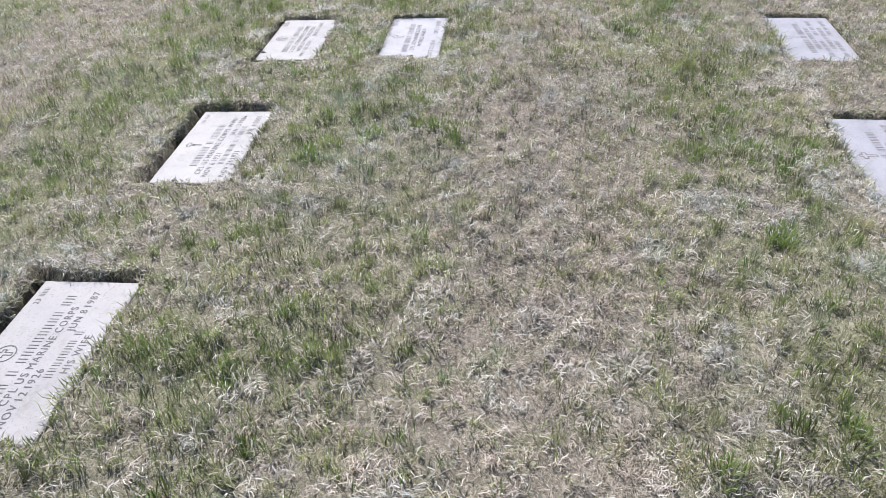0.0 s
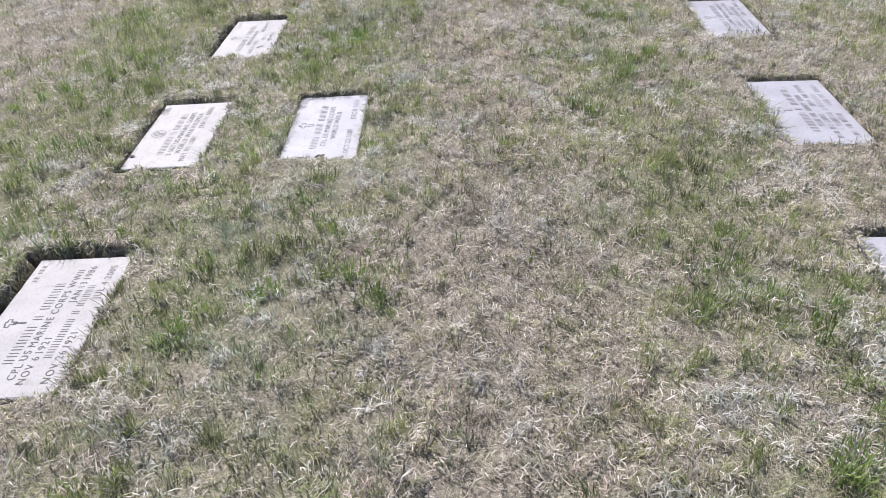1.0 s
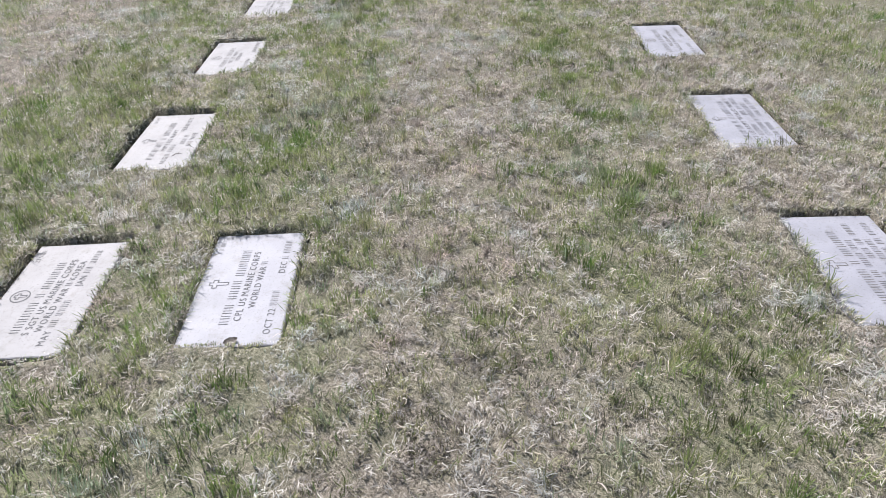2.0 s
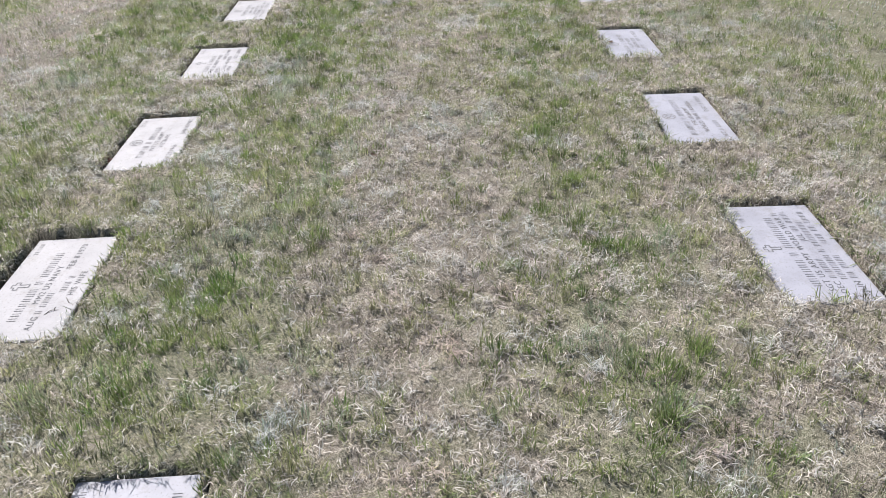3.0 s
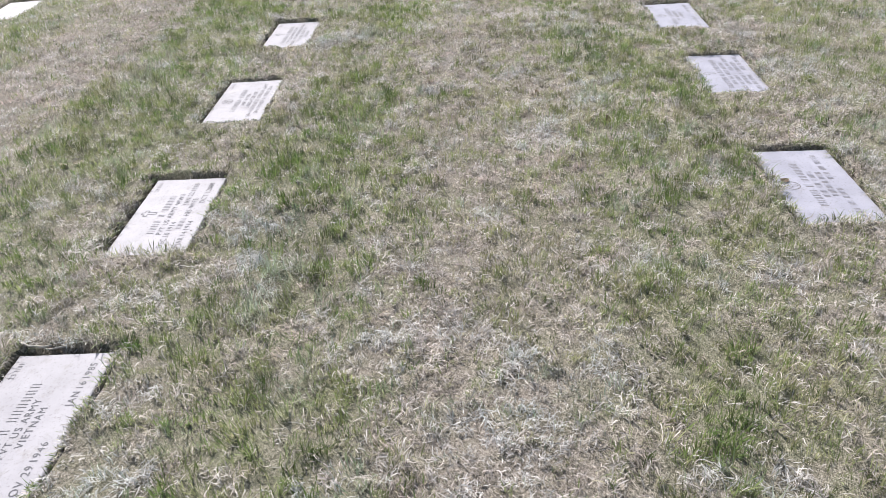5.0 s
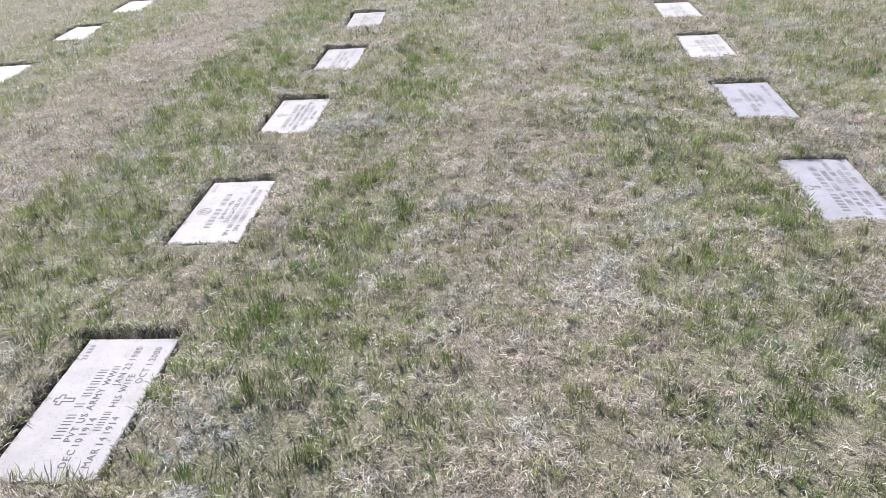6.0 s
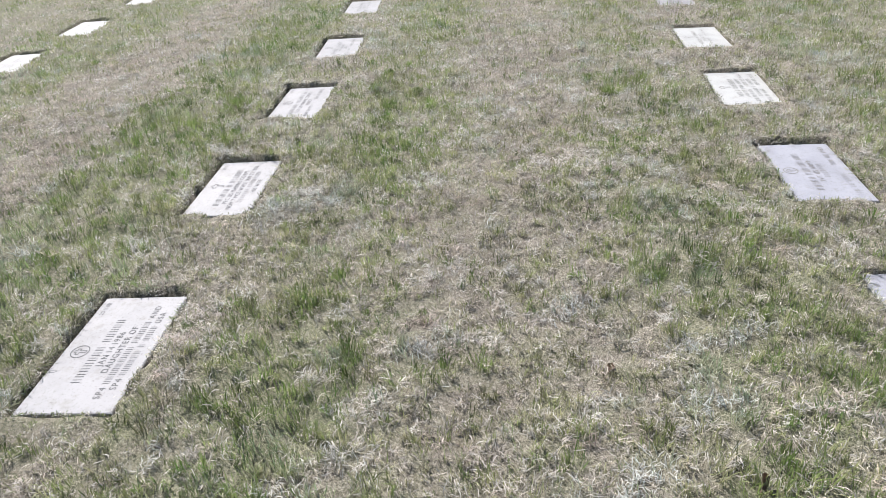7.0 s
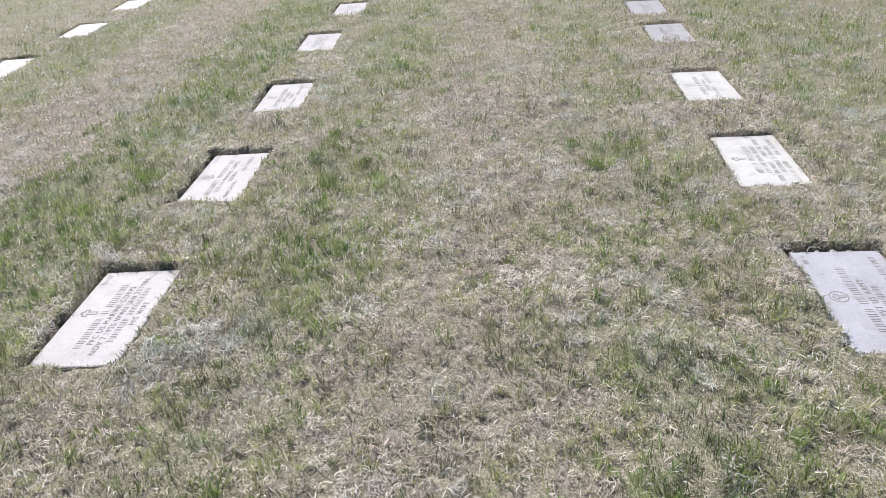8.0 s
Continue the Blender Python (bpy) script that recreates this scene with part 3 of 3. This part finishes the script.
def blade_mesh(seed=7):
    rng = np.random.default_rng(seed)
    tx, ty, td = tuft_places(rng)
    thin = value_noise(tx, ty, 0.045, 41) * 0.65 + value_noise(tx, ty, 0.13, 42) * 0.35
    keep = rng.random(len(tx)) < np.clip(2.4 * thin - 0.20, 0.40, 1)
    tx, ty, td = tx[keep], ty[keep], td[keep]
    spots = np.repeat(np.array(TALL_TUFTS), 6, axis=0)
    sown = len(tx)
    tx = np.concatenate([tx, spots[:, 0] + rng.normal(0, 0.026, len(spots))])
    ty = np.concatenate([ty, spots[:, 1] + rng.normal(0, 0.026, len(spots))])
    td = np.concatenate([td, np.full(len(spots), FULL)])
    tg = greenness(tx, ty)
    chance = np.clip(0.47 + (tg - 0.5) * 1.10, 0.11, 0.68)
    tgreen = rng.random(len(tx)) < chance
    tluxe = np.clip((tg - 0.55) * 2.2, 0, 1)
    ttone, tway, tripe = rng.random(len(tx)), rng.random(len(tx)) * math.tau, rng.random(len(tx))
    mat = (value_noise(tx, ty, 0.16, 61) * 0.6 + value_noise(tx, ty, 0.06, 62) * 0.4 > 0.62) & (tg < 0.8)
    tgreen &= ~mat | (rng.random(len(tx)) < 0.15)
    tall = tgreen & (rng.random(len(tx)) < np.clip((tg - 0.42) * 0.10, 0, 0.04) * np.minimum(1, td / FULL * 1.5))
    tall[sown:] = True
    tgreen[sown:] = True
    k = np.where(tall, rng.poisson(20.0, len(tx)), rng.poisson(7.6, len(tx))) + 1
    pick = np.repeat(np.arange(len(tx)), k)
    n = len(pick)
    high, pale = tall[pick], mat[pick]
    spread = np.where(high, 0.014, 0.009 * np.sqrt(FULL / td[pick]) ** 1.5)
    x, y = tx[pick] + spread * rng.normal(0, 1, n), ty[pick] + spread * rng.normal(0, 1, n)
    green = np.where(rng.random(n) < 0.72 * np.clip(td[pick] / FULL * 1.6, 0.3, 1), tgreen[pick], rng.random(n) < chance[pick])
    green |= high & (rng.random(n) < 0.85)
    pit, stone = pit_depth(x, y)
    keep = (stone < -0.003) & ((pit < 0.006) | (rng.random(n) < 0.35))
    x, y, green, pick, high, pale = x[keep], y[keep], green[keep], pick[keep], high[keep], pale[keep]
    d, luxe = td[pick], tluxe[pick]
    fx, fy, fway = fringe_places(rng)
    inner, extra = len(x), len(fx)
    x, y = np.concatenate([x, fx]), np.concatenate([y, fy])
    d, luxe = np.concatenate([d, np.full(extra, FULL)]), np.concatenate([luxe, np.full(extra, 0.2)])
    green = np.concatenate([green, rng.random(extra) < 0.38])
    high, pale = np.concatenate([high, np.zeros(extra, bool)]), np.concatenate([pale, np.zeros(extra, bool)])
    pick = np.concatenate([pick, rng.integers(0, sown, extra)])
    n = len(x)
    z, _ = lawn_height(x, y)
    z[inner:] = np.maximum(z[inner:], 0.0)
    size = np.sqrt(FULL / d)
    flat = (~green) & (rng.random(n) < np.where(pale, 0.58, 0.44))
    flat[inner:] = False
    length = np.where(green, 0.026 + 0.022 * rng.random(n) + 0.022 * luxe * rng.random(n), 0.021 + 0.026 * rng.random(n) * rng.random(n) + 0.008 * flat)
    length *= (0.5 + 0.55 * value_noise(x, y, 0.2, 21) + 0.5 * value_noise(x, y, 0.06, 22)) * np.minimum(size, 1.25)
    length = np.where(high, (0.030 + 0.028 * rng.random(n)) * np.minimum(size, 1.25), length)
    length[inner:] *= 0.7 + 0.8 * rng.random(extra)
    length *= near_trim(x, y)
    width = np.where(high, 1.15, 1.0) * (0.00080 + 0.00082 * rng.random(n)) * np.minimum(size, 2.0)

    # each blade: three joints, each bent on from the last, so that dry ones curl
    way = tway[pick] + rng.normal(0, 0.75, n)
    way = np.where(high, np.arctan2(y - ty[pick], x - tx[pick]) + rng.normal(0, 0.5, n), way)
    way[inner:] = fway + rng.normal(0, 0.95, extra)
    lean = np.where(flat, 1.0 + 0.45 * rng.random(n), np.where(green, 0.06 + 0.55 * rng.random(n), 0.15 + 0.75 * rng.random(n)))
    lean[inner:] = 0.40 + 0.85 * rng.random(extra)
    curl = np.where(flat, 0.55, np.where(green, 0.26, 0.50))
    leans = [lean, lean + curl * (0.55 + 0.7 * rng.normal(0, 1, n)), None]
    leans[2] = leans[1] + curl * (0.75 + 0.8 * rng.normal(0, 1, n))
    swing = np.where(green, 0.25, 0.62)
    ways = [way, way + swing * rng.normal(0, 1, n), None]
    ways[2] = ways[1] + swing * 1.3 * rng.normal(0, 1, n)
    lift = np.where(flat, 0.003 + 0.020 * rng.random(n) ** 1.3, -0.003)
    low = z + 0.002
    joints = [np.stack([x, y, z + lift], -1)]
    for share, tilt, turn in zip((0.36, 0.34, 0.30), leans, ways):
        step = length * share
        p = joints[-1] + np.stack([np.cos(turn) * np.sin(tilt) * step, np.sin(turn) * np.sin(tilt) * step, np.cos(tilt) * step], -1)
        p[:, 2] = np.maximum(p[:, 2], low)
        joints.append(p)
    roll = rng.normal(0, 0.6, n)
    sides = []
    for turn in ways[1:]:
        across = turn + math.pi / 2
        sides.append(np.stack([np.cos(across) * np.cos(roll), np.sin(across) * np.cos(roll), 0.7 * np.sin(roll)], -1) * width[:, None])
    near = d > 0.9 * FULL

    ripe = np.where(green, 0.04 + 0.28 * tripe[pick] + 0.14 * rng.random(n) * (1.2 - luxe), 0.52 + 0.36 * tripe[pick] + 0.12 * rng.random(n))
    dusk = np.clip((tg[pick] - 0.14) * 1.0, 0.06, 0.40)
    ripe -= ~green * np.clip((0.42 - tg[pick]) * 0.35, 0, 0.09)
    ripe = np.where(~green & (rng.random(n) < dusk), 0.33 + 0.22 * rng.random(n), ripe)
    ripe = np.where(green, np.clip(ripe + 0.46 * (value_noise(x, y, 0.22, 71) * 0.6 + value_noise(x, y, 0.07, 72) * 0.4 - 0.44), 0, 0.52), ripe)
    ripe = np.where(pale & ~green, 0.74 + 0.2 * rng.random(n), ripe)
    ripe = np.where(high & green, 0.02 + 0.18 * tripe[pick] + 0.10 * rng.random(n), ripe)
    bleach = value_noise(x, y, 0.04, 51) * 0.5 + value_noise(x, y, 0.12, 52) * 0.3 + value_noise(x, y, 0.4, 53) * 0.2
    even = np.clip(d / FULL * 1.5, 0.25, 1)
    tone = 0.07 + 0.34 * rng.random(n) + 0.66 * (0.5 + (ttone[pick] - 0.5) * even) + 1.6 * (0.09 + (bleach - 0.5) * np.maximum(even, 0.4))
    tone = np.clip(tone + 0.07 * pale + 0.06 * high - np.clip((0.40 - tg[pick]) * 0.8, 0, 0.18), 0, 1)
    cold = value_noise(x, y, 0.11, 73) * 0.6 + value_noise(x, y, 0.33, 74) * 0.4
    frost = np.clip(pale * (0.15 + 0.40 * rng.random(n)) + 1.4 * (cold - 0.575) + 0.25 * (rng.random(n) - 0.6), 0, 0.8) * ~high
    rosy = value_noise(x, y, 0.13, 81) * 0.55 + value_noise(x, y, 0.05, 82) * 0.45
    tan = 0.34 * lane(x, -2.22 - 0.03 * (y - 5), 0.5) + 0.10 * lane(x, 0.46, 0.4)
    blush = np.clip(2.4 * (rosy - 0.60) + tan + 0.2 * (rng.random(n) - 0.7), 0, 0.7) * ~green
    dry = ~green & (rng.random(n) < 0.08 + 0.12 * np.clip((tg[pick] - 0.4) * 3, 0, 1) * np.clip(d / FULL * 1.5, 0, 1))
    ripe, tone = np.where(dry, 0.84 + 0.14 * rng.random(n), ripe), np.where(dry, 0.82, tone)

    # blades beside the path bend in two places, those far off in one
    a, b = np.flatnonzero(near), np.flatnonzero(~near)
    fine = np.stack([joints[0][a], joints[1][a] + sides[0][a], joints[1][a] - sides[0][a],
                     joints[2][a] + 0.9 * sides[1][a], joints[2][a] - 0.9 * sides[1][a], joints[3][a]], 1)
    mid = 0.5 * (joints[1][b] + joints[2][b])
    rough = np.stack([joints[0][b], mid + sides[0][b], mid - sides[0][b], joints[3][b]], 1)
    co = np.concatenate([fine.reshape(-1, 3), rough.reshape(-1, 3)]).astype(np.float32)
    corner = np.concatenate([(np.arange(len(a))[:, None] * 6 + np.array([0, 1, 2, 2, 1, 3, 2, 3, 4, 4, 3, 5])).ravel(),
                             (len(a) * 6 + np.arange(len(b))[:, None] * 4 + np.array([0, 1, 2, 2, 1, 3])).ravel()]).astype(np.int32)
    me = bpy.data.meshes.new("grass")
    me.vertices.add(len(co))
    me.vertices.foreach_set("co", co.ravel())
    me.loops.add(len(corner))
    me.loops.foreach_set("vertex_index", corner)
    me.polygons.add(len(corner) // 3)
    me.polygons.foreach_set("loop_start", (np.arange(len(corner) // 3) * 3).astype(np.int32))
    for name, values in (("ripe", ripe), ("tone", tone), ("frost", frost), ("blush", blush)):
        layer = me.attributes.new(name, "FLOAT", "FACE")
        layer.data.foreach_set("value", np.concatenate([np.repeat(values[a], 4), np.repeat(values[b], 2)]).astype(np.float32))
    me.materials.append(GRASS)
    me.update()
    return me


tagged(new("grass", blade_mesh()), "short patchy lawn of straw-coloured and green blades", "grass", kind="stuff")


# ---------------------------------------------------------------- small things on the lawn
def dead_leaf(x, y, z, size, turn, tilt, material, label, rest="lawn"):
    """A dry leaf, cupped along its midrib, with a short stalk."""
    rng = random.Random(int(x * 977 + y * 131))
    leaf = new("dead_leaf")
    leaf.matrix_world = pose(x, y, z, tilt, rng.uniform(-12, 12), turn)
    bm = bmesh.new()
    rows = []
    for k in range(9):
        u = k / 8
        half = size * 0.36 * math.sin(math.pi * min(1, u * 0.96 + 0.03)) ** 0.7 * (1 + rng.uniform(-0.12, 0.12))
        curl = size * 0.16 * (u - 0.5) ** 2 + size * 0.03 * math.sin(u * 7)
        row = []
        for side in (-1, -0.5, 0, 0.5, 1):
            row.append(bm.verts.new((size * (u - 0.5), half * side, curl + abs(side) ** 1.6 * size * 0.08)))
        rows.append(row)
    for a, b in zip(rows, rows[1:]):
        for k in range(4):
            bm.faces.new((a[k], a[k + 1], b[k + 1], b[k]))
    bmesh.ops.solidify(bm, geom=bm.faces[:], thickness=0.0006)
    part("blade", bm, material, leaf)
    bm = bmesh.new()
    bmesh.ops.create_cone(bm, cap_ends=True, segments=6, radius1=0.0009, radius2=0.0006, depth=size * 0.35,
                          matrix=Matrix.Translation((-size * 0.62, 0, size * 0.07)) @ Matrix.Rotation(radians(90), 4, "Y"))
    part("stalk", bm, material, leaf)
    return tagged(leaf, label, "leaf")


def twig(x, y, z, length, turn, thick, material, label, bend=0.18):
    """A bent, tapering dry stem lying on the turf."""
    rng = random.Random(int(x * 733 + y * 57))
    bm = bmesh.new()
    rings, steps = [], 9
    for k in range(steps + 1):
        u = k / steps
        cx, cy = length * (u - 0.5), bend * length * math.sin(u * math.pi) + rng.uniform(-1, 1) * thick * 0.6
        r = thick * (1 - 0.55 * u)
        rings.append([bm.verts.new((cx, cy + r * math.cos(a * math.tau / 7), r * math.sin(a * math.tau / 7) + 0.1 * length * math.sin(u * 2.6))) for a in range(7)])
    for a, b in zip(rings, rings[1:]):
        for k in range(7):
            bm.faces.new((a[k], a[(k + 1) % 7], b[(k + 1) % 7], b[k]))
    bm.faces.new(list(reversed(rings[0])))
    bm.faces.new(rings[-1])
    ob = new("twig", finish(bm, "twig", material, True))
    ob.matrix_world = pose(x, y, z, 0, 0, turn)
    return tagged(ob, label, "twig")


def lump(name, x, y, z, size, material, label, category, squash=0.7):
    """A small uneven pebble, clod or shell."""
    rng = random.Random(int(x * 311 + y * 917))
    bm = bmesh.new()
    bmesh.ops.create_icosphere(bm, subdivisions=3, radius=1.0)
    for v in bm.verts:
        n = noise.noise(v.co * 1.7 + Vector((x, y, 3)) * 9)
        v.co *= 1 + 0.35 * n
        v.co.x *= size * 0.5
        v.co.y *= size * 0.38
        v.co.z *= size * 0.38 * squash
    ob = new(name, finish(bm, name, material, True))
    ob.matrix_world = pose(x, y, z, rng.uniform(-10, 10), rng.uniform(-10, 10), rng.uniform(0, 360))
    return tagged(ob, label, category)


LEAF_BROWN = plain("dry_leaf_brown", (0.115, 0.076, 0.055), (0.25, 0.175, 0.13), 90)
LEAF_PALE = plain("dry_leaf_pale", (0.42, 0.36, 0.27), (0.68, 0.62, 0.52), 90)
LEAF_GREY = plain("dry_leaf_grey", (0.13, 0.115, 0.10), (0.30, 0.27, 0.24), 90)
LEAF_DARK = plain("dry_leaf_dark", (0.05, 0.045, 0.04), (0.13, 0.115, 0.10), 90)
TWIG_PALE = plain("bleached_twig", (0.34, 0.29, 0.23), (0.62, 0.56, 0.47), 160)
BRICK_RED = plain("brick_red_clod", (0.09, 0.04, 0.032), (0.22, 0.11, 0.09), 120)
STONE_WHITE = plain("white_pebble", (0.45, 0.44, 0.43), (0.65, 0.64, 0.62), 120)
STONE_PALE = plain("pale_stone_chip", (0.20, 0.19, 0.18), (0.42, 0.40, 0.37), 120)
EARTH_DARK = plain("dark_clod", (0.015, 0.012, 0.010), (0.05, 0.04, 0.03), 160)

dead_leaf(1.042, 8.070, 0.040, 0.060, 60, 65, LEAF_BROWN, "curled brown dead leaf standing in the turf")
dead_leaf(-1.474, 9.248, 0.034, 0.075, 10, 15, LEAF_PALE, "bleached pale dead leaf lying on the grass")
dead_leaf(-1.500, 7.830, 0.034, 0.055, 40, 25, LEAF_PALE, "bleached pale dead leaf lying on the grass")
dead_leaf(-1.560, 7.800, 0.034, 0.045, 150, 20, LEAF_PALE, "small bleached dead leaf lying on the grass")
dead_leaf(0.223, 5.833, 0.026, 0.032, 20, 20, LEAF_BROWN, "reddish brown dead leaf sunk in the turf")
dead_leaf(-1.062, 5.960, 0.010, 0.045, 100, 15, LEAF_BROWN, "reddish brown dead leaf at a marker's edge")
dead_leaf(-0.235, 3.418, 0.006, 0.042, 25, 10, LEAF_GREY, "grey-brown dead leaf on a marker's near edge")
dead_leaf(-1.035, 3.475, 0.006, 0.030, 160, 8, LEAF_GREY, "small grey-brown dead leaf on a marker's corner")
dead_leaf(0.734, 8.511, 0.030, 0.035, 70, 15, LEAF_BROWN, "small brown dead leaf sunk in the turf")
dead_leaf(-1.150, 8.190, 0.028, 0.045, 30, 25, LEAF_DARK, "dark dead leaf in the grass beside a marker")
dead_leaf(-0.995, 12.905, 0.014, 0.050, 0, 15, LEAF_PALE, "pale dead leaf at a marker's far edge")
dead_leaf(1.664, 7.436, 0.008, 0.040, 25, 10, LEAF_BROWN, "small reddish brown dead leaf lying on a marker")
twig(-1.015, 6.495, 0.010, 0.110, 170, 0.0045, TWIG_PALE, "bleached bent twig lying in a marker's gap")
twig(-0.945, 6.485, 0.004, 0.070, 195, 0.0035, TWIG_PALE, "short bleached twig lying in a marker's gap")
twig(1.110, 5.668, 0.030, 0.075, 15, 0.0024, TWIG_PALE, "bleached curved grass stem lying on the turf")
twig(-0.105, 8.370, 0.032, 0.055, 60, 0.0020, TWIG_PALE, "bleached grass stem lying on the turf")
twig(1.020, 2.545, 0.034, 0.055, 80, 0.0045, LEAF_DARK, "short dark broken stem in the turf")
twig(1.050, 2.535, 0.034, 0.048, 95, 0.0045, LEAF_DARK, "short dark broken stem in the turf")
twig(1.735, 10.272, 0.004, 0.050, 40, 0.0020, TWIG_PALE, "bleached straw stem lying in a marker's gap")
lump("clod", 1.127, 5.745, 0.022, 0.040, EARTH_DARK, "dark clod of earth in the turf", "earth", 0.9)
lump("clod", -1.046, 5.952, -0.004, 0.034, BRICK_RED, "brick-red clod at a marker's edge", "earth", 0.8)
lump("clod", -1.058, 5.890, -0.010, 0.030, EARTH_DARK, "small dark clod at a marker's edge", "earth", 0.9)
lump("pebble", 1.758, 10.268, -0.012, 0.028, STONE_PALE, "pale stone chip in the gap behind a marker", "stone", 0.8)
lump("pebble", 1.816, 10.268, -0.012, 0.034, STONE_PALE, "pale stone chip in the gap behind a marker", "stone", 0.7)
lump("pebble", 1.874, 10.268, -0.014, 0.026, STONE_PALE, "pale stone chip in the gap behind a marker", "stone", 0.8)
dead_leaf(1.120, 5.772, 0.034, 0.036, 40, 20, LEAF_PALE, "pale dry leaf lying over a dark clod")
twig(-0.801, 4.742, 0.003, 0.050, 35, 0.0016, LEAF_DARK, "dark dry weed stem lying on a marker")
twig(-0.793, 4.762, 0.003, 0.030, 110, 0.0014, LEAF_DARK, "short dark weed stem lying on a marker")
lump("pebble", 1.869, 10.835, 0.022, 0.022, STONE_WHITE, "small white pebble in the turf beside a marker", "stone", 0.8)
